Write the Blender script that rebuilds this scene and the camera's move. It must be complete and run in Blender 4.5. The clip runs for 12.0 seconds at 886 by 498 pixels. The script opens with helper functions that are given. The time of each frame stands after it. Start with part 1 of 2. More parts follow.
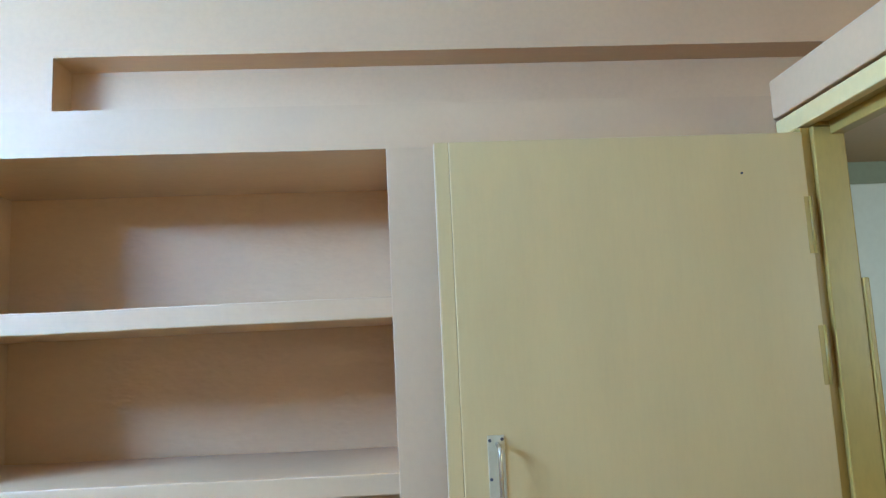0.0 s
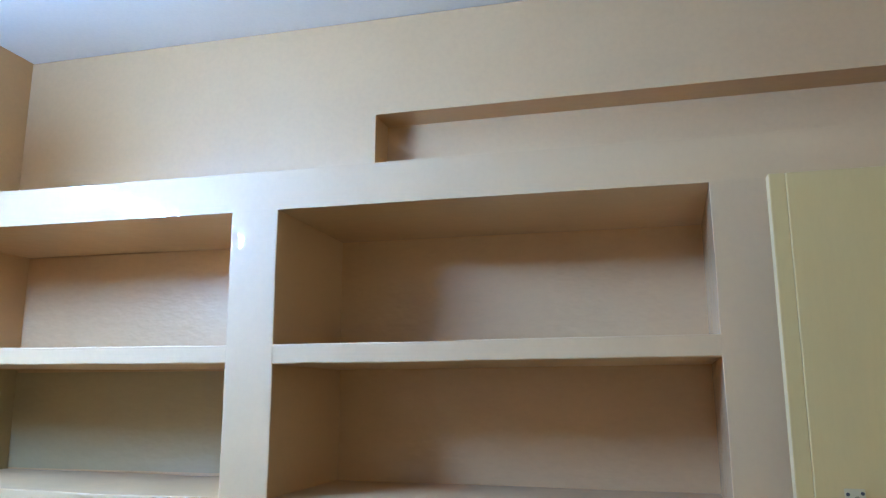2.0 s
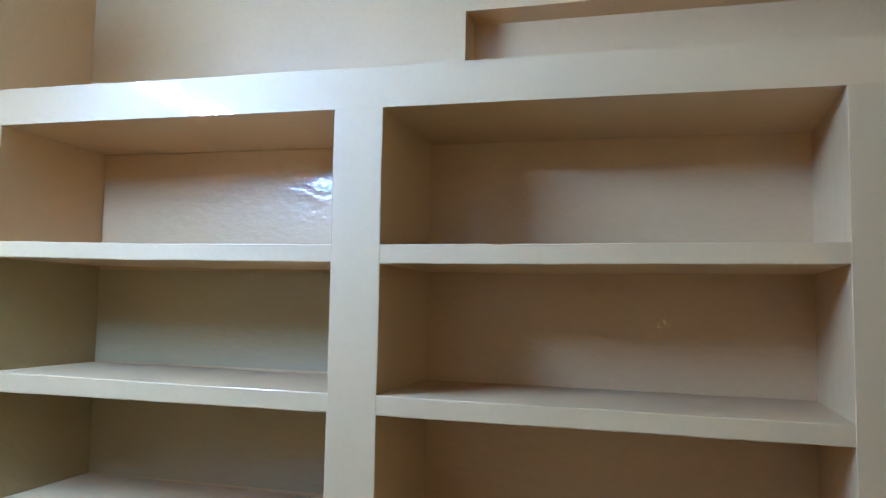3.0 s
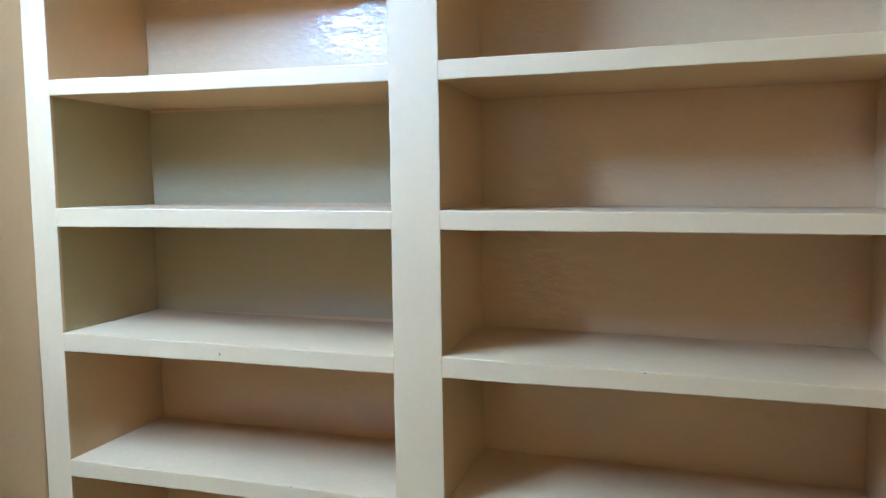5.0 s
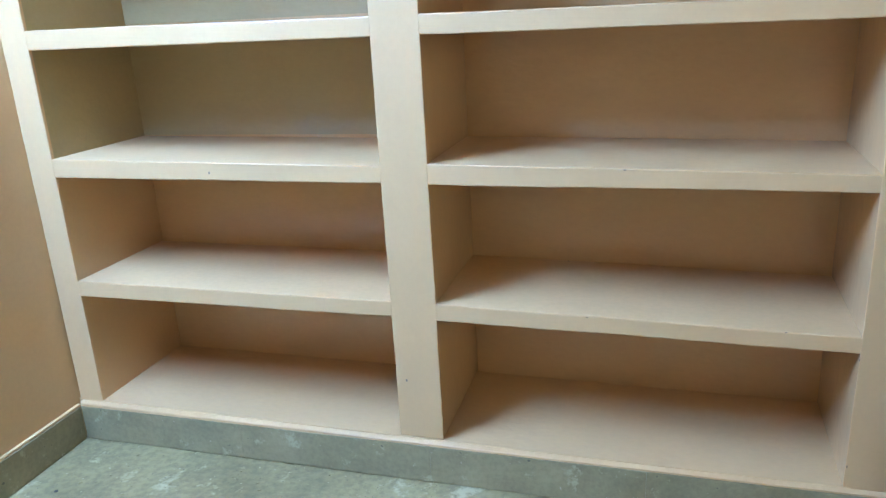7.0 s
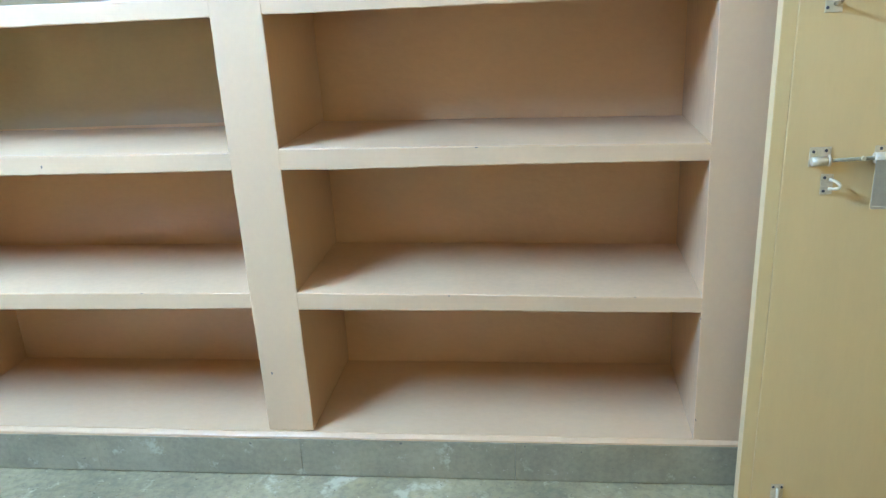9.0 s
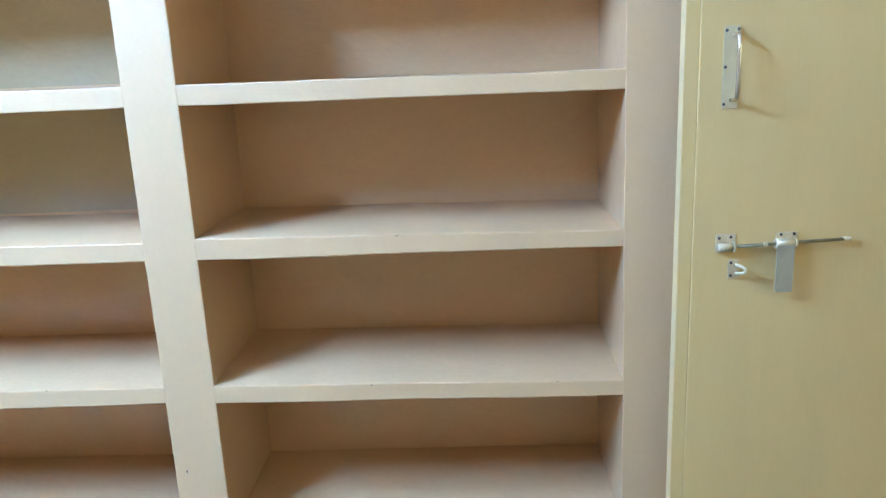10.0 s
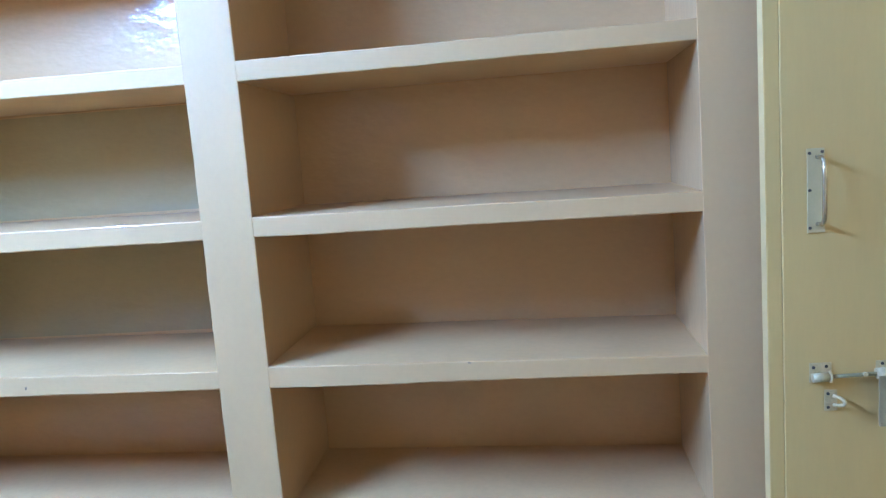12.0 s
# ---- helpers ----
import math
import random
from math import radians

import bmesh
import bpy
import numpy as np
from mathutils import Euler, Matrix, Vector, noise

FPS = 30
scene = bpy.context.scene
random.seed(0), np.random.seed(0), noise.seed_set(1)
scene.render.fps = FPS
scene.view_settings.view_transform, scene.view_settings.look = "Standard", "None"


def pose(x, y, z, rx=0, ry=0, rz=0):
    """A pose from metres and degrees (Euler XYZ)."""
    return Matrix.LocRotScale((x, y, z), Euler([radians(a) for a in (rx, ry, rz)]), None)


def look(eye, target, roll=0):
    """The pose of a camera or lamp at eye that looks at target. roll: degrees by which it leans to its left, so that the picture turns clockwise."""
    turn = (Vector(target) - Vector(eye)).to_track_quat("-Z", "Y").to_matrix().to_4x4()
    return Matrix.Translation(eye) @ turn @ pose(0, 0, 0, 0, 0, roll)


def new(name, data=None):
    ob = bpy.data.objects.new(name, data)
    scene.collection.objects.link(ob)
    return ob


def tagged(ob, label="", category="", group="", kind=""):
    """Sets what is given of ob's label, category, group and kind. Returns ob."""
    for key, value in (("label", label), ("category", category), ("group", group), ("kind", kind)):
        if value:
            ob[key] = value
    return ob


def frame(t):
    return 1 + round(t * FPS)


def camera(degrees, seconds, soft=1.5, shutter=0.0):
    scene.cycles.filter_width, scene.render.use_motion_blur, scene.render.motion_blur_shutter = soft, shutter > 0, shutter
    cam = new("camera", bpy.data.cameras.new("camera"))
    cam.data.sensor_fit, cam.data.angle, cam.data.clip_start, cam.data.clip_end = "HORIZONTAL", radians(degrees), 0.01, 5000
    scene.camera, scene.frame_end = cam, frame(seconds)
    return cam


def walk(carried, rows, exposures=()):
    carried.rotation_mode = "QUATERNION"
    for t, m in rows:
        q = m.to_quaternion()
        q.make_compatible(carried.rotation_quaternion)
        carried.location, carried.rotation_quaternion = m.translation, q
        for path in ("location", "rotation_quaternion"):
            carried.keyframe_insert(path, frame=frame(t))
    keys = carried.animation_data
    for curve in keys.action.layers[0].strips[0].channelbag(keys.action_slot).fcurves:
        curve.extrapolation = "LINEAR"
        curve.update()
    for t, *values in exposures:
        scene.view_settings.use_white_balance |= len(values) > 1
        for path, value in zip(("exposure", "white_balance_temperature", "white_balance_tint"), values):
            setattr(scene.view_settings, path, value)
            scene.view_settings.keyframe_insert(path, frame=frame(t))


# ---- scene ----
cam = camera(61.7, 12.0, soft=1.25)

PATH = [
    (0, (1.2, -1.643, 1.573), (1.316, 0.335, 1.84), -2.6),
    (0.5, (1.185, -1.656, 1.572), (1.208, 0.309, 1.943), 1.5),
    (1, (1.161, -1.655, 1.554), (1.012, 0.306, 1.92), 0.7),
    (1.5, (1.118, -1.64, 1.578), (0.653, 0.297, 1.753), -2.5),
    (2, (1.0, -1.685, 1.565), (0.511, 0.215, 1.952), 0.0),
    (2.5, (0.853, -1.704, 1.536), (0.369, 0.226, 1.739), 2.2),
    (3, (0.756, -1.717, 1.539), (0.236, 0.208, 1.694), 1.3),
    (3.2, (0.759, -1.718, 1.534), (0.162, 0.186, 1.669), 0.3),
    (4.8, (0.672, -1.758, 1.379), (0.092, 0.153, 1.281), -0.3),
    (5, (0.666, -1.766, 1.382), (0.097, 0.144, 1.212), -0.5),
    (5.5, (0.68, -1.759, 1.362), (0.089, 0.128, 1.065), -2.6),
    (6, (0.682, -1.781, 1.337), (0.178, 0.122, 0.983), -0.7),
    (6.5, (0.69, -1.778, 1.327), (0.199, 0.092, 0.815), -0.7),
    (7, (0.698, -1.799, 1.322), (0.158, 0.028, 0.714), -2.8),
    (7.5, (0.695, -1.817, 1.258), (0.236, 0.038, 0.667), -0.9),
    (7.7, (0.693, -1.808, 1.257), (0.31, 0.054, 0.638), -1.4),
    (9.3, (0.769, -1.769, 1.286), (0.581, 0.118, 0.649), -2.1),
    (9.5, (0.775, -1.758, 1.271), (0.646, 0.148, 0.679), -0.9),
    (10, (0.79, -1.764, 1.324), (0.737, 0.181, 0.861), -2.4),
    (10.5, (0.829, -1.764, 1.35), (0.897, 0.204, 0.998), -2.9),
    (11, (0.846, -1.772, 1.396), (0.869, 0.215, 1.17), -5.3),
    (11.5, (0.845, -1.769, 1.398), (0.81, 0.225, 1.248), -4.8),
    (12, (0.778, -1.716, 1.433), (0.558, 0.257, 1.186), -4.1),
]
EXPOSURES = [(0, -0.06, 6100, 11), (0.5, -0.18, 6180, 11), (1, -0.32, 6300, 11), (1.5, -0.57, 6490, 12), (2, -0.61, 6600, 12), (2.5, -0.74, 6700, 13),
             (3, -0.76, 6540, 9), (5, -0.18, 6540, 8), (5.5, -0.17, 6490, 7), (6.5, 0.04, 6720, 9), (7, 0.10, 6770, 9), (7.5, 0.21, 6820, 10),
             (9.5, 0.29, 6560, 10), (10, 0.31, 6420, 10), (10.5, 0.19, 6230, 10), (11, -0.12, 6170, 10), (11.5, -0.10, 6220, 11), (12, -0.17, 6170, 11)]
walk(cam, [(t, look(eye, target, roll)) for t, eye, target, roll in PATH], EXPOSURES)

# ---- light ----
world = bpy.data.worlds.new("sky")
scene.world = world
world.use_nodes = True
wn = world.node_tree.nodes
sky = wn.new("ShaderNodeTexSky")
sky.sky_type = "NISHITA"
sky.sun_disc = False
sky.sun_elevation, sky.sun_rotation = radians(48), radians(120)
wn["Background"].inputs["Strength"].default_value = 0.1
world.node_tree.links.new(sky.outputs["Color"], wn["Background"].inputs["Color"])

sun = new("sun", bpy.data.lights.new("sun", "SUN"))
sun.data.energy, sun.data.angle, sun.data.color = 1.0, radians(12), (1.0, 0.96, 0.9)
sun.matrix_world = look((6, 4, 8), (0, 0, 0))

# unseen area lamp added to brighten the hall beyond the doorway
hall = new("hall_fill", bpy.data.lights.new("hall_fill", "AREA"))
hall.data.shape, hall.data.size, hall.data.size_y = "RECTANGLE", 1.2, 1.2
hall.data.energy, hall.data.color = 52, (0.60, 0.78, 0.74)
hall.matrix_world = look((3.9, -1.7, 1.95), (2.9, 0.5, 1.2))


# ---- materials ----
def material(name, colour, rough=0.5, metal=0.0, vary=0.06, scale=6.0, grain=90.0, bump=0.15, stretch=(1, 1, 1),
             stain=None, stain_at=0.62, ripple=0.0, coat=0.0, flecks=None, sheen=(1, 1, 1), coat_rough=0.12,
             ripple_scale=14.0, shine=0.5):
    m = bpy.data.materials.new(name)
    m.use_nodes = True
    n, ln = m.node_tree.nodes, m.node_tree.links
    b = n["Principled BSDF"]
    b.inputs["Roughness"].default_value, b.inputs["Metallic"].default_value = rough, metal
    b.inputs["Coat Weight"].default_value = coat
    b.inputs["Specular Tint"].default_value = (*sheen, 1)
    b.inputs["Coat Roughness"].default_value = coat_rough
    b.inputs["Specular IOR Level"].default_value = shine
    geo = n.new("ShaderNodeNewGeometry")
    mp = n.new("ShaderNodeMapping")
    mp.inputs["Scale"].default_value = stretch
    ln.new(geo.outputs["Position"], mp.inputs["Vector"])

    def cloud(sc, detail, rough_=0.55):
        t = n.new("ShaderNodeTexNoise")
        t.inputs["Scale"].default_value, t.inputs["Detail"].default_value, t.inputs["Roughness"].default_value = sc, detail, rough_
        ln.new(mp.outputs["Vector"], t.inputs["Vector"])
        return t.outputs["Fac"]

    big, fine = cloud(scale, 4), cloud(grain, 3)
    ramp = n.new("ShaderNodeValToRGB")
    dark = [c * (1 - vary * 1.6) for c in colour]
    light = [min(1, c * (1 + vary)) for c in colour]
    ramp.color_ramp.elements[0].color, ramp.color_ramp.elements[1].color = (*dark, 1), (*light, 1)
    ramp.color_ramp.elements[0].position, ramp.color_ramp.elements[1].position = 0.3, 0.7
    ln.new(big, ramp.inputs["Fac"])
    colour_out = ramp.outputs["Color"]
    mix = n.new("ShaderNodeMix")
    mix.data_type, mix.blend_type = "RGBA", "MULTIPLY"
    gr = n.new("ShaderNodeValToRGB")
    gr.color_ramp.elements[0].color, gr.color_ramp.elements[1].color = (1 - vary, 1 - vary, 1 - vary, 1), (1, 1, 1, 1)
    gr.color_ramp.elements[0].position, gr.color_ramp.elements[1].position = 0.35, 0.6
    ln.new(fine, gr.inputs["Fac"])
    mix.inputs["Factor"].default_value = 1.0
    ln.new(colour_out, mix.inputs["A"])
    ln.new(gr.outputs["Color"], mix.inputs["B"])
    colour_out = mix.outputs["Result"]
    if stain:
        st = n.new("ShaderNodeValToRGB")
        st.color_ramp.elements[0].position, st.color_ramp.elements[1].position = stain_at, stain_at + 0.07
        ln.new(cloud(scale * 2.3, 6, 0.7), st.inputs["Fac"])
        mx = n.new("ShaderNodeMix")
        mx.data_type = "RGBA"
        mx.inputs["B"].default_value = (*stain, 1)
        ln.new(st.outputs["Color"], mx.inputs["Factor"])
        ln.new(colour_out, mx.inputs["A"])
        colour_out = mx.outputs["Result"]
    for shade, size, at in flecks or ():
        fk = n.new("ShaderNodeValToRGB")
        fk.color_ramp.elements[0].position, fk.color_ramp.elements[1].position = at, at + 0.03
        ln.new(cloud(size, 3, 0.6), fk.inputs["Fac"])
        mf = n.new("ShaderNodeMix")
        mf.data_type = "RGBA"
        mf.inputs["B"].default_value = (*shade, 1)
        ln.new(fk.outputs["Color"], mf.inputs["Factor"])
        ln.new(colour_out, mf.inputs["A"])
        colour_out = mf.outputs["Result"]
    ln.new(colour_out, b.inputs["Base Color"])
    rr = n.new("ShaderNodeMapRange")
    rr.inputs["To Min"].default_value, rr.inputs["To Max"].default_value = max(0.02, rough - 0.025), rough + 0.035
    ln.new(big, rr.inputs["Value"])
    ln.new(rr.outputs["Result"], b.inputs["Roughness"])
    bp = n.new("ShaderNodeBump")
    bp.inputs["Strength"].default_value, bp.inputs["Distance"].default_value = bump, 0.002
    ln.new(fine, bp.inputs["Height"])
    last = bp
    if ripple:
        b2 = n.new("ShaderNodeBump")
        b2.inputs["Strength"].default_value, b2.inputs["Distance"].default_value = ripple, 0.01
        ln.new(cloud(ripple_scale, 2), b2.inputs["Height"])
        ln.new(bp.outputs["Normal"], b2.inputs["Normal"])
        last = b2
    ln.new(last.outputs["Normal"], b.inputs["Normal"])
    ln.new(last.outputs["Normal"], b.inputs["Coat Normal"])
    return m


PAINT = (0.63, 0.375, 0.173)
mat_shelf = material("glossy_cream_enamel", PAINT, 0.50, vary=0.02, scale=3, grain=70, bump=0.02, ripple=0.12, coat=0.8, coat_rough=0.05, ripple_scale=18, shine=0.5, stretch=(1, 1, 0.8))
mat_inside = material("glossy_cream_enamel_inside", PAINT, 0.42, vary=0.03, scale=3, grain=60, bump=0.05, ripple=0.22, coat=0.7, coat_rough=0.11, ripple_scale=24, sheen=(1.0, 0.9, 0.78), stretch=(0.7, 1, 1.3))
# the cream enamel with two bays' greenish shade put into its colour
mat_inside_shade = material("cream_enamel_with_green_shade", (0.42, 0.305, 0.143), 0.42, vary=0.03, scale=3, grain=60, bump=0.05, ripple=0.22, coat=0.7, coat_rough=0.11, ripple_scale=24, sheen=(1.0, 0.9, 0.78), stretch=(0.7, 1, 1.3))
mat_wall = material("cream_wall_paint", PAINT, 0.30, vary=0.03, scale=2.5, grain=60, bump=0.1, ripple=0.1)
mat_satin = material("satin_cream_paint", PAINT, 0.45, vary=0.04, scale=5, grain=60, bump=0.1)
mat_ceiling = material("white_ceiling_paint", (0.86, 0.79, 0.64), 0.7, vary=0.03, scale=2, grain=80, bump=0.1)
mat_door = material("yellow_cream_door_enamel", (0.60, 0.385, 0.142), 0.33, vary=0.02, scale=4, grain=50, bump=0.06, ripple=0.06, stretch=(2.5, 2.5, 0.4))
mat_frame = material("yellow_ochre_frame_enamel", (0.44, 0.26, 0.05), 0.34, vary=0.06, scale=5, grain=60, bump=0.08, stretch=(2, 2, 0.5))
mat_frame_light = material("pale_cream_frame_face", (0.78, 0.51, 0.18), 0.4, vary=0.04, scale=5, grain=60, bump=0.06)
mat_edge_bright = material("pale_cream_bright_edge", (0.70, 0.46, 0.19), 0.4, vary=0.04, scale=5, grain=60, bump=0.06)
mat_hasp = material("door_painted_steel", (0.31, 0.24, 0.135), 0.5, metal=0.0, vary=0.06, scale=40, grain=200, bump=0.08)
mat_rod = material("olive_brown_rod", (0.30, 0.235, 0.115), 0.4, metal=0.3, vary=0.25, scale=60, grain=200, bump=0.1, stretch=(0.3, 1, 1))
mat_bar = material("polished_bar_steel", (0.62, 0.52, 0.36), 0.22, metal=0.85, vary=0.04, scale=40, grain=200, bump=0.05)
mat_chip = material("bared_plaster", (0.20, 0.145, 0.095), 0.7, vary=0.2, scale=80, grain=200)
mat_stone = material("grey_green_stone", (0.30, 0.236, 0.122), 0.45, vary=0.14, scale=7, grain=60, bump=0.2, stain=(0.40, 0.34, 0.20), stain_at=0.60,
                     flecks=(((0.12, 0.10, 0.06), 30, 0.70), ((0.5, 0.42, 0.3), 70, 0.70)))
mat_floor = material("worn_green_stone_floor", (0.31, 0.226, 0.100), 0.42, vary=0.26, scale=3, grain=45, bump=0.6, ripple=0.25, stain=(0.46, 0.36, 0.20), stain_at=0.57,
                     flecks=(((0.50, 0.40, 0.24), 70, 0.69), ((0.12, 0.09, 0.045), 95, 0.66)))
mat_steel = material("handle_steel", (0.56, 0.44, 0.24), 0.38, metal=0.25, vary=0.03, scale=40, grain=200, bump=0.08)
mat_fitting = material("cream_spattered_steel", (0.62, 0.47, 0.26), 0.42, metal=0.25, vary=0.12, scale=60, grain=220, bump=0.15, stain=(0.25, 0.22, 0.16), stain_at=0.66)
mat_dark = material("dark_screw_slot", (0.05, 0.04, 0.035), 0.6, vary=0.1, scale=80, grain=200)
mat_green = material("pale_green_wall_paint", (0.30, 0.33, 0.24), 0.5, vary=0.04, scale=3, grain=60, bump=0.1)
mat_white = material("white_enamel", (0.78, 0.82, 0.79), 0.4, vary=0.03, scale=3, grain=60, bump=0.06)


mat_tube = bpy.data.materials.new("lit_tube_glass")
mat_tube.use_nodes = True
tn = mat_tube.node_tree.nodes["Principled BSDF"]
tn.inputs["Emission Color"].default_value = (0.215, 0.445, 1.0, 1)
tn.inputs["Emission Strength"].default_value = 2150


# ---- building helpers ----
def part(name, bm, mat, parent=None, label=""):
    me = bpy.data.meshes.new(name)
    bmesh.ops.recalc_face_normals(bm, faces=bm.faces)
    bm.to_mesh(me)
    bm.free()
    me.materials.append(mat)
    ob = new(name, me)
    if parent is not None:
        ob.parent = parent
    if label:
        tagged(ob, label)
    return ob


def structure(ob, label, category):
    return tagged(ob, label, category, kind="structure")


def wobble(p, amount, fine=0.0):
    """A hand-plastered unevenness, the same everywhere for a given place."""
    q = Vector(p) * 3.1
    f = Vector(p) * 11.0
    d = noise.noise_vector(q) * amount + noise.noise_vector(f) * amount * 0.45 + noise.noise_vector(Vector(p) * 63.0) * amount * fine
    return Vector((d.x, 0.0, d.z))


def slab(x0, x1, y0, y1, left, right=None, edge=0.004, wave=0.0, step=0.07, lean=0.0, flare=(0.0, 0.0), only=None):
    """A box from x0 to x1 and y0 to y1. left and right: its bottom and top at either end. Edges are rounded, and wavy by wave metres."""
    right = right or left
    bm = bmesh.new()
    cuts = lambda a, b: max(1, int(round(abs(b - a) / step))) if wave else 1
    nx, nz = cuts(x0, x1), cuts(left[0], left[1])
    grid = {}
    for i in range(nx + 1):
        u = i / nx
        lo, hi = left[0] + (right[0] - left[0]) * u, left[1] + (right[1] - left[1]) * u
        for k in range(nz + 1):
            z = lo + (hi - lo) * k / nz
            for j, y in enumerate((y0, y0 + min(0.012, (y1 - y0) / 2), y1)):
                p = Vector((x0 + (x1 - x0) * u - lean * (z - 1.0), y, z))
                p.x += (y - y0) / (y1 - y0) * (flare[0] * (1 - u) + flare[1] * u)
                if wave:
                    p += wobble((p.x, 0, p.z), wave, 0.25 if j == 0 else 0.0)
                grid[i, j, k] = bm.verts.new(p)
    for i in range(nx):
        for k in range(nz):
            for j in (0, 2):
                bm.faces.new([grid[i, j, k], grid[i + 1, j, k], grid[i + 1, j, k + 1], grid[i, j, k + 1]])
        for k in (0, nz):
            for j in (0, 1):
                bm.faces.new([grid[i, j, k], grid[i + 1, j, k], grid[i + 1, j + 1, k], grid[i, j + 1, k]])
    for k in range(nz):
        for i in (0, nx):
            for j in (0, 1):
                bm.faces.new([grid[i, j, k], grid[i, j, k + 1], grid[i, j + 1, k + 1], grid[i, j + 1, k]])
    bmesh.ops.recalc_face_normals(bm, faces=bm.faces)
    if edge:
        sharp = [e for e in bm.edges if len(e.link_faces) == 2 and e.calc_face_angle() > 1.0]
        if only:
            sharp = [e for e in sharp if only((e.verts[0].co + e.verts[1].co) / 2)]
        bmesh.ops.bevel(bm, geom=sharp, offset=edge, segments=2, affect="EDGES", profile=0.5)
    return bm


def add_box(bm, x0, x1, y0, y1, z0, z1, edge=0.0):
    """One more box, with rounded edges, in a mesh."""
    made = bmesh.ops.create_cube(bm, size=1.0, matrix=Matrix.LocRotScale(
        ((x0 + x1) / 2, (y0 + y1) / 2, (z0 + z1) / 2), None, (abs(x1 - x0), abs(y1 - y0), abs(z1 - z0))))
    if edge:
        es = list({e for v in made["verts"] for e in v.link_edges})
        bmesh.ops.bevel(bm, geom=es, offset=edge, segments=2, affect="EDGES", profile=0.5)
    return bm


def box(x0, x1, y0, y1, z0, z1, edge=0.003):
    return add_box(bmesh.new(), x0, x1, y0, y1, z0, z1, edge)


def tube(points, radius, sides=12):
    """A round bar along points, with closed ends."""
    bm = bmesh.new()
    pts = [Vector(p) for p in points]
    rings = []
    for i, p in enumerate(pts):
        d = (pts[min(i + 1, len(pts) - 1)] - pts[max(i - 1, 0)]).normalized()
        a = d.cross(Vector((0.3, 0.9, 0.21))).normalized()
        b = d.cross(a)
        rings.append([bm.verts.new(p + radius * (math.cos(t) * a + math.sin(t) * b)) for t in
                      (2 * math.pi * k / sides for k in range(sides))])
    for r, q in zip(rings, rings[1:]):
        for k in range(sides):
            bm.faces.new([r[k], r[(k + 1) % sides], q[(k + 1) % sides], q[k]])
    bm.faces.new(rings[0])
    bm.faces.new(rings[-1])
    for f in bm.faces:
        f.smooth = len(f.verts) == 4
    return bm


def disc(x, y, z, radius, depth, sides=14, axis="Y"):
    """A short cylinder, its flat faces along the axis."""
    turn = {"Y": Matrix.Rotation(radians(90), 4, "X"), "Z": Matrix(), "X": Matrix.Rotation(radians(90), 4, "Y")}[axis]
    bm = bmesh.new()
    bmesh.ops.create_cone(bm, cap_ends=True, segments=sides, radius1=radius, radius2=radius, depth=depth,
                          matrix=Matrix.Translation((x, y, z)) @ turn)
    return bm


def empty(name, label, category, at=(0, 0, 0), group=""):
    ob = new(name)
    ob.location = at
    return tagged(ob, label, category, group)


def under(ob, parent):
    """Hangs a part under its thing without moving it."""
    ob.parent = parent
    ob.matrix_parent_inverse = Matrix.Translation(parent.location).inverted()
    return ob


# ---- the room ----
LEFT, RIGHT, REAR, BACK, TOP = -1.135, 2.085, -3.6, 0.446, 2.785
structure(part("floor", box(LEFT - 0.2, 4.4, REAR - 0.2, 0.9, -0.12, 0.0, 0), mat_floor), "worn grey-green stone floor with pale scuffs", "floor")
structure(part("ceiling", box(LEFT - 0.2, 4.4, REAR - 0.2, 0.9, TOP, TOP + 0.15, 0), mat_ceiling), "plain white painted ceiling", "ceiling")

structure(part("wall_west", box(LEFT - 0.2, LEFT, REAR - 0.2, 0.9, 0, TOP, 0), mat_wall), "cream painted side wall beside the shelves", "wall")
# unseen; its distance is chosen for how much light it bounces back
structure(part("wall_south", box(LEFT, 4.4, REAR - 0.2, REAR, 0, TOP, 0), mat_wall), "cream painted wall", "wall")
# unseen backing, added to stop sky light at the gap under the ceiling
structure(part("wall_backing", box(LEFT, 4.2, 0.721, 0.9, 0, TOP, 0), mat_wall), "unseen backing wall added to keep sky light out", "wall")
structure(part("wall_far_east", box(4.2, 4.4, REAR, 0.9, 0, TOP, 0), mat_wall), "cream painted wall", "wall")

# wall above and behind the shelves, with the long shallow recess over the ledge
NX0, NZ0, NZ1, NBACK = 0.228, 2.16, 2.45, 0.567
bm = bmesh.new()
add_box(bm, LEFT, NX0, BACK, 0.7, 0, TOP - 0.0025)
add_box(bm, NX0, 4.2, BACK, 0.7, NZ1, TOP - 0.0025)
add_box(bm, NX0, 4.2, NBACK, 0.7, NZ0, NZ1)
add_box(bm, NX0, 2.2, BACK, 0.7, 0, NZ0)
structure(part("wall_north", bm, mat_wall), "cream painted wall with a long shallow recess", "wall")

# lintel band and the loft slab over the doorway
structure(part("loft_slab", slab(RIGHT, RIGHT + 0.115, REAR, -0.0006, (2.070, 2.164), edge=0.004), mat_wall), "cream painted concrete lintel slab over the doorway", "lintel")

# unseen slab, added so the hall lamp doesn't reach the wall above the lintel
structure(part("loft_light_block", box(RIGHT + 0.1155, 4.2, REAR, 0.4395, 2.068, 2.1635, 0), mat_wall), "unseen cream painted loft floor beyond the lintel, added to block hall light", "loft")

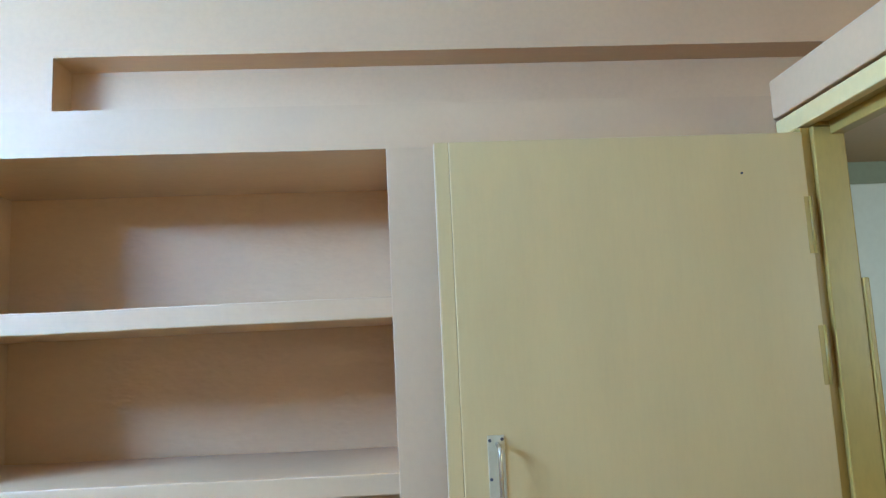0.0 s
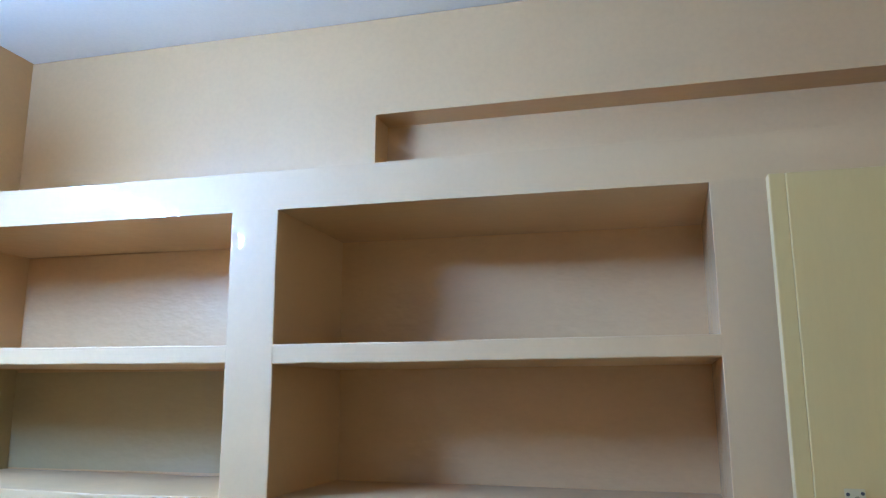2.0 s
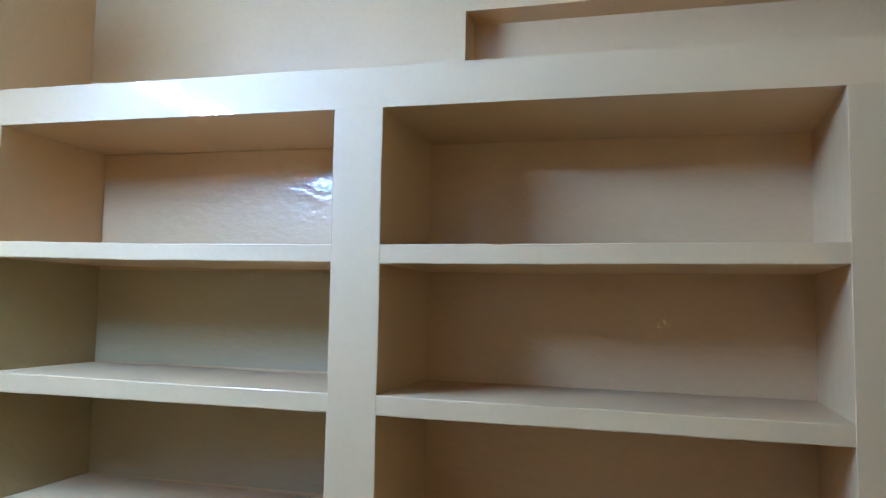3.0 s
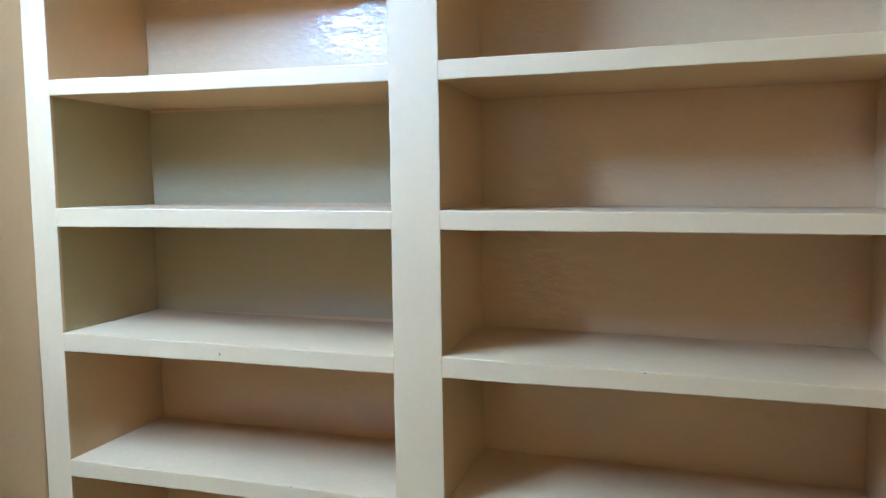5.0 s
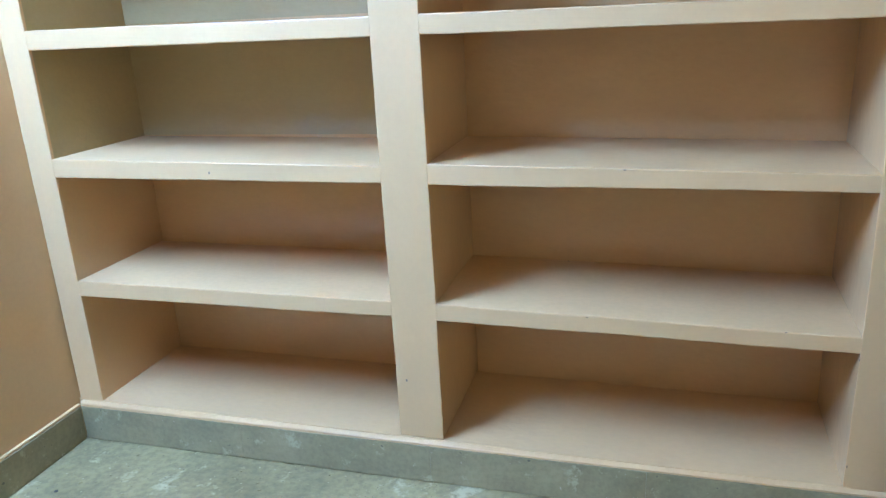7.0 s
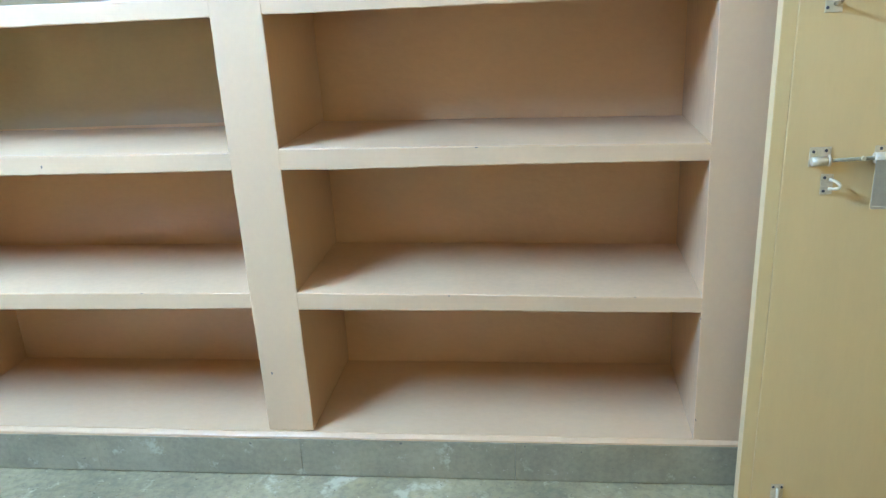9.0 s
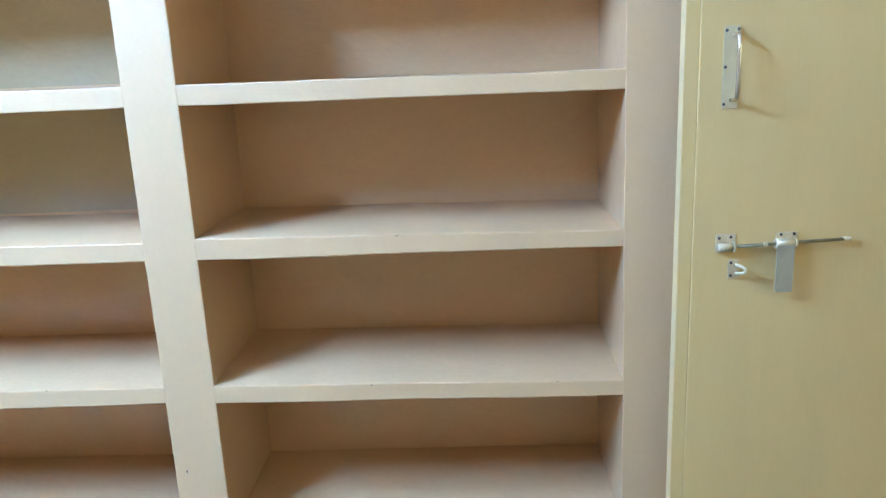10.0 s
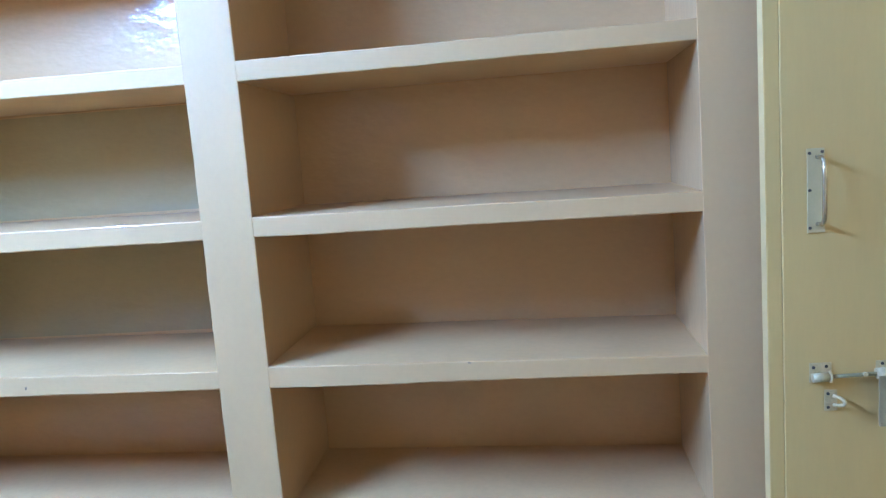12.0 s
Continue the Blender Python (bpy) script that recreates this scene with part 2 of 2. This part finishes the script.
# wall round the doorway
bm = bmesh.new()
add_box(bm, RIGHT + 0.012, RIGHT + 0.1, REAR, -0.96, 0, 2.066)
structure(part("wall_east", bm, mat_wall), "cream painted wall beside the doorway", "wall")
structure(part("wall_hall", box(2.235, 4.2, 0.44, 0.72, 0, 2.156, 0), mat_green), "pale green painted wall beyond the doorway", "wall")
structure(part("wall_hall_side", box(2.187, 2.23, 0.0, 0.44, 0, 2.066, 0), mat_green), "pale green painted return wall beyond the doorway", "wall")

# ---- door frame ----
frame_ob = structure(new("door_frame"), "yellow ochre painted wooden door frame", "door frame")
JY = -0.118
part("jamb", box(RIGHT + 0.024, RIGHT + 0.095, JY, -0.004, 0, 2.02), mat_frame, frame_ob)
part("rebate", box(RIGHT + 0.0025, RIGHT + 0.023, JY + 0.012, -0.004, 0, 2.02, 0.001), mat_frame, frame_ob)
part("jamb", box(RIGHT + 0.004, RIGHT + 0.095, -0.955, -0.89, 0, 2.02), mat_frame, frame_ob)
part("head", box(RIGHT + 0.004, RIGHT + 0.03, -0.955, -0.004, 2.023, 2.064), mat_frame_light, frame_ob, "frame head in a paler cream than the jambs")
bm = box(RIGHT + 0.031, RIGHT + 0.061, -0.888, JY - 0.0005, 2.028, 2.064)
add_box(bm, RIGHT + 0.031, RIGHT + 0.095, JY, -0.004, 2.0203, 2.064, 0.001)
part("head_rebate", bm, mat_frame, frame_ob)
part("head_bead", box(RIGHT + 0.062, RIGHT + 0.095, -0.888, JY - 0.0005, 2.0, 2.064), mat_frame, frame_ob)

part("lower_lining", box(RIGHT + 0.0955, RIGHT + 0.108, JY - 0.006, -0.004, 0, 1.684), mat_frame, frame_ob)

# white door beyond
hall_door = structure(new("door_2"), "white painted door in the pale green wall beyond", "door")
part("door_leaf", box(2.3, 3.3, 0.405, 0.437, 0.0, 1.995), mat_white, hall_door)

# ---- skirting ----
def skirting(name, pieces, label):
    s = structure(new(name), label, "skirting")
    for b in pieces:
        part("stone_strip", b, mat_stone, s)
    return s


SK = (-1.12, -0.52, 0.1, 0.71, 1.34, 2.08)
skirting("baseboard_north", [slab(a, b - 0.0002, -0.016, -0.001, (0.0025, 0.121), edge=0.0015, wave=0.0018, step=0.022) for a, b in zip(SK, SK[1:])],
         "grey-green stone skirting under the shelves")
SW = (-3.6, -3.0, -2.4, -1.8, -1.2, -0.6, -0.017)
skirting("baseboard_west", [box(LEFT + 0.0005, LEFT + 0.016, a + 0.0002, b - 0.0002, 0.0025, 0.121, 0.0015) for a, b in zip(SW, SW[1:])],
         "grey-green stone skirting along the side wall")

structure(part("paint_line", box(LEFT + 0.0005, LEFT + 0.014, -3.6, -0.013, 0.1215, 0.129, 0.0015), mat_shelf), "cream painted line on top of the skirting", "trim")

# ---- built-in shelves ----
shelf = empty("built_in_shelf", "cream enamel masonry wall shelves, two columns of five empty bays", "shelf")
LEAN = 0.006
W = 0.0022
part("header", slab(LEFT + 0.001, 2.2, 0.0, BACK - 0.002, (2.037, 2.144), (2.0265, 2.130), edge=0.003, wave=0.0014, step=0.02, only=lambda p: p.z > 2.1 and p.x < NX0), mat_shelf, shelf)
left_panel = part("side_panel", slab(LEFT + 0.001, -1.044, 0.0006, BACK - 0.002, (0.121, 2.05), edge=0.003, wave=0.0016, step=0.02, lean=LEAN), mat_shelf, shelf)
# side faces of bays 2 and 3 take the shade-tinted enamel
left_panel.data.materials.append(mat_inside_shade)
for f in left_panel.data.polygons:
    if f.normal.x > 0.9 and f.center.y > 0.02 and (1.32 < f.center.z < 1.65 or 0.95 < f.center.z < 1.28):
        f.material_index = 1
part("divider", slab(0.003, 0.135, 0.0006, BACK - 0.002, (0.140, 2.05), edge=0.003, wave=0.0016, step=0.02, lean=LEAN), mat_shelf, shelf)
part("side_panel", slab(1.182, RIGHT + 0.1, 0.0006, BACK - 0.002, (0.0, 2.05), edge=0.0018, wave=0.0016, step=0.02, lean=LEAN, flare=(0.018, 0.0), only=lambda p: p.z > 0.01 and p.x < 1.5), mat_shelf, shelf)
part("back_panel", box(-1.1, 1.24, BACK - 0.006, BACK - 0.0005, 0.13, 2.033, 0), mat_inside, shelf)
# thin backs that put the same greenish shade into bays 2 and 3
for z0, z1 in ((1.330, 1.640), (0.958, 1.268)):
    part("bay_back_shade", box(-1.049, 0.006, BACK - 0.0085, BACK - 0.0062, z0, z1, 0), mat_inside_shade, shelf, "glossy cream bay back with greenish shade put into its colour")
part("base", slab(-1.134, 1.205, -0.0006, BACK - 0.007, (0.1215, 0.143), (0.1215, 0.134), edge=0.0015, wave=0.0008, step=0.03), mat_inside, shelf)
bm = bmesh.new()
CAP = ((-0.0155, 0.1222, 0.0), (-0.0155, 0.1315, -0.004), (-0.0130, 0.1350, -0.006), (-0.0012, 0.1395, -0.007), (-0.0012, 0.1222, 0.0))
rows = []
for k in range(161):
    x = -1.119 + (2.08 + 1.119) * k / 160
    u = min(1.0, (x + 1.119) / 2.3)
    rows.append([bm.verts.new(Vector((x, y, z + drop * u)) + Vector((0, 0, wobble((x, 0, z), 0.0012, 0.4).z if z > 0.124 else 0))) for y, z, drop in CAP])
for a, b in zip(rows, rows[1:]):
    for q in range(5):
        bm.faces.new([a[q], b[q], b[(q + 1) % 5], a[(q + 1) % 5]])
bm.faces.new(rows[0])
bm.faces.new(rows[-1])
part("plinth_cap", bm, mat_satin, shelf, "sloping cream lip above the skirting")
BOARDS = (
    (-1.055, 0.009, ((1.651, 1.697), (1.643, 1.688))), (-1.055, 0.009, ((1.272, 1.327), (1.272, 1.320))),
    (-1.050, 0.011, ((0.899, 0.955), (0.898, 0.945))), (-1.047, 0.013, ((0.514, 0.566), (0.516, 0.562))),
    (0.126, 1.186, ((1.640, 1.689), (1.647, 1.694))), (0.126, 1.188, ((1.272, 1.321), (1.269, 1.315))),
    (0.130, 1.190, ((0.896, 0.952), (0.893, 0.934))), (0.132, 1.192, ((0.512, 0.562), (0.502, 0.544))),
)
for x0, x1, (zl, zr) in BOARDS:
    board = part("shelf_board", slab(x0, x1 + (0.02 if x0 > 0 else 0), 0.0016, BACK - 0.007, zl, zr, edge=0.003, wave=W, step=0.014), mat_shelf, shelf)
    board.data.materials.append(mat_satin)
    for f in board.data.polygons:
        if abs(f.normal.z) > 0.9:
            f.material_index = 1

# ---- the open door ----
DY, DX0, DX1, DZ1 = -0.115, 1.281, 2.086, 2.008
door = empty("door", "cream-yellow painted wooden door, open against the wall", "door", (DX1, DY + 0.018, 0))


def dpart(name, bm, mat, label="", parent=None):
    ob = part(name, bm, mat, None, label)
    if parent is None:
        return under(ob, door)
    ob.parent = parent
    return ob


leaf = dpart("leaf", box(DX0 + 0.030, DX1, DY, DY + 0.036, 0.012, DZ1, 0.0025), mat_door)
dpart("edge_strip", box(DX0, DX0 + 0.0298, DY + 0.002, DY + 0.036, 0.012, DZ1, 0.0015), mat_door)

# added sheet whose paler colour carries the lamplight on the door's edge
dpart("edge_bright_sheet", box(DX0 - 0.0014, DX0 - 0.0002, DY + 0.002, DY + 0.036, 0.012, DZ1, 0.0004), mat_edge_bright, "pale cream sheet added to brighten the door's lit edge")


def hinge(z):
    h = dpart("hinge", box(DX1 - 0.012, DX1 + 0.001, DY - 0.0015, DY + 0.001, z - 0.062, z + 0.062, 0.0006), mat_frame, "ochre painted butt hinge")
    k = dpart("knuckle", tube([(DX1 + 0.001, DY - 0.002, z - 0.062), (DX1 + 0.001, DY - 0.002, z + 0.062)], 0.0035), mat_frame, parent=h)
    return h


for z in (1.802, 1.525, 0.35):
    hinge(z)


def screw(x, z, parent, y=DY - 0.003):
    dpart("screw", disc(x, y - 0.0006, z, 0.0034, 0.0012, 10), mat_dark, parent=parent)


# pull handle on its back plate
plate = dpart("handle_plate", box(1.361, 1.396, DY - 0.0030, DY - 0.0003, 1.222, 1.396, 0.001), mat_steel, "steel handle plate with cream paint on its edges")
HX = 1.3815
pts = [(HX, DY - 0.003, 1.378), (HX, DY - 0.022, 1.377), (HX, DY - 0.033, 1.372), (HX, DY - 0.038, 1.362), (HX, DY - 0.039, 1.345),
       (HX, DY - 0.039, 1.275), (HX, DY - 0.038, 1.256), (HX, DY - 0.033, 1.246), (HX, DY - 0.022, 1.241), (HX, DY - 0.003, 1.240)]
dpart("pull_bar", tube(pts, 0.0048, 14), mat_bar, "bright steel pull bar", plate)
for x, z in ((1.366, 1.386), (1.366, 1.310), (1.366, 1.232), (1.391, 1.388)):
    screw(x, z, plate)

# sliding bolt with its hanging hasp
bolt = dpart("sliding_bolt", tube([(1.365, DY - 0.013, 0.9147), (1.652, DY - 0.013, 0.9253)], 0.0040, 12), mat_rod, "cream-spattered steel sliding bolt")


def bracket(x0, x1, z0, z1, s0, s1, sz, radius):
    """A screwed plate with a round saddle that holds the rod."""
    ob = dpart("bolt_bracket", box(x0, x1, DY - 0.003, DY - 0.0003, z0, z1, 0.001), mat_fitting, parent=bolt)
    dpart("saddle", tube([(s0, DY - 0.0135, sz - 0.0008), (s1, DY - 0.0135, sz + 0.0008)], radius, 18), mat_fitting, parent=bolt)
    return ob


bracket(1.362, 1.407, 0.901, 0.944, 1.364, 1.398, 0.9155, 0.0095)
dpart("saddle_flange", tube([(1.397, DY - 0.0135, 0.916), (1.4015, DY - 0.0135, 0.9162)], 0.0128, 18), mat_fitting, parent=bolt)
bracket(1.496, 1.546, 0.906, 0.944, 1.492, 1.533, 0.9205, 0.0115)
dpart("saddle_flange", tube([(1.533, DY - 0.0135, 0.921), (1.5375, DY - 0.0135, 0.9212)], 0.0130, 18), mat_fitting, parent=bolt)
hasp = bmesh.new()
add_box(hasp, 1.491, 1.531, DY - 0.0265, DY - 0.0240, 0.812, 0.918, 0.001)
add_box(hasp, 1.493, 1.529, DY - 0.0275, DY - 0.0230, 0.809, 0.816, 0.001)
dpart("hasp", hasp, mat_hasp, "dull grey-green hasp flap", bolt)
dpart("bolt_stop", disc(1.468, DY - 0.0185, 0.9205, 0.0048, 0.006, 10), mat_fitting, parent=bolt)
dpart("bolt_knob", disc(1.650, DY - 0.013, 0.9253, 0.0055, 0.014, 12, "X"), mat_fitting, parent=bolt)
for x, z in ((1.370, 0.934), (1.396, 0.936), (1.508, 0.938), (1.537, 0.939)):
    screw(x, z, bolt)

# staple below the bolt
staple = dpart("staple_plate", box(1.392, 1.418, DY - 0.003, DY - 0.0003, 0.838, 0.884, 0.001), mat_fitting, "small cream-spattered staple plate")
loop = [(1.410 + 0.016 * math.sin(a), DY - 0.003 - 0.020 * math.sin(a), 0.861 + 0.010 * math.cos(a)) for a in (math.pi * k / 10 for k in range(11))]
dpart("staple_loop", tube(loop, 0.0036, 10), mat_fitting, parent=staple)
screw(1.399, 0.876, staple)
screw(1.399, 0.846, staple)

# small bolt near the foot of the door
foot = dpart("foot_bolt_plate", box(1.358, 1.388, DY - 0.003, DY - 0.0003, 0.02, 0.082, 0.001), mat_fitting, "small cream-spattered bolt at the door's foot")
dpart("foot_bolt", tube([(1.373, DY - 0.010, 0.016), (1.373, DY - 0.010, 0.076)], 0.005), mat_fitting, parent=foot)
screw(1.363, 0.074, foot)
screw(1.383, 0.074, foot)

# ---- chips and specks in the paint ----
def chip(x, y, z, w, h, on="front"):
    bm = bmesh.new()
    r = random.Random(int(abs(x * 1000) + z * 7000))
    vs = []
    for k in range(9):
        a = 2 * math.pi * k / 9
        q = 0.6 + 0.5 * r.random()
        u, v = w / 2 * q * math.cos(a), h / 2 * q * math.sin(a)
        vs.append(bm.verts.new((x + u, y, z + v) if on == "front" else (x + u, y + v, z)))
    f = bm.faces.new(vs)
    made = bmesh.ops.extrude_face_region(bm, geom=[f])
    up = Vector((0, -0.0006, 0)) if on == "front" else Vector((0, 0, 0.0006))
    for v in made["geom"]:
        if isinstance(v, bmesh.types.BMVert):
            v.co += up
    part("paint_chip", bm, mat_chip, shelf, "grey-brown chip in the paint")


for x, y, z, w, h in ((-0.51, 0.0012, 0.921, 0.006, 0.012), (0.039, 0.0002, 0.322, 0.006, 0.010), (0.63, 0.0012, 0.941, 0.009, 0.003),
                      (0.545, 0.0012, 0.552, 0.008, 0.003), (1.02, 0.0012, 0.546, 0.007, 0.003), (1.1855, 0.0002, 0.487, 0.003, 0.007),
                      (1.190, 0.0002, 0.193, 0.003, 0.009), (-0.3, 0.0012, 0.5635, 0.006, 0.003)):
    chip(x, y, z, w, h)
chip(0.45, 0.42, 0.5605, 0.006, 0.006, "top")

# dark speck on the door
dpart("paint_speck", disc(1.942, DY - 0.0008, 1.92, 0.0028, 0.0014, 8), mat_dark, "dark speck in the paint")

# crumbs of plaster and paint on the floor
bm = bmesh.new()
r = random.Random(4)
for _ in range(150):
    x, y = r.uniform(-1.05, 1.25), -0.03 - abs(r.gauss(0, 0.28))
    q = r.uniform(0.0015, 0.0045)
    made = bmesh.ops.create_icosphere(bm, subdivisions=1, radius=q, matrix=Matrix.LocRotScale((x, y, q * 0.35), Euler((0, 0, r.uniform(0, 6))), (r.uniform(1, 2.2), 1, 0.5)))
tagged(part("floor_crumbs", bm, mat_floor), "small crumbs of plaster and paint on the floor", "debris", kind="stuff")
speck = tagged(part("floor_speck", disc(-1.0, -0.292, 0.0012, 0.0055, 0.0024, 9, "Z"), mat_dark), "small dark crumb lying on the stone floor", "debris")

# ---- the lamps on the side wall ----
def tube_light(y0, y1, z, glass, label):
    lamp = empty("tube_light", label, "lamp", (LEFT, (y0 + y1) / 2, z))
    # batten, out of view, made tall to keep tube light off the cream wall
    under(part("batten", box(LEFT + 0.0005, LEFT + 0.045, y0, y1, z - 0.06, z + 0.06, 0.006), mat_white), lamp)
    under(part("tube", tube([(LEFT + 0.072, y0 + 0.035, z), (LEFT + 0.072, y1 - 0.035, z)], 0.014, 16), glass), lamp)
    for y in (y0 + 0.012, y1 - 0.030):
        under(part("tube_holder", box(LEFT + 0.0455, LEFT + 0.09, y, y + 0.018, z - 0.02, z + 0.02, 0.003), mat_white), lamp)
    return lamp


tube_light(-1.80, -0.58, 2.36, mat_tube, "bright white fluorescent tube on a batten on the wall")
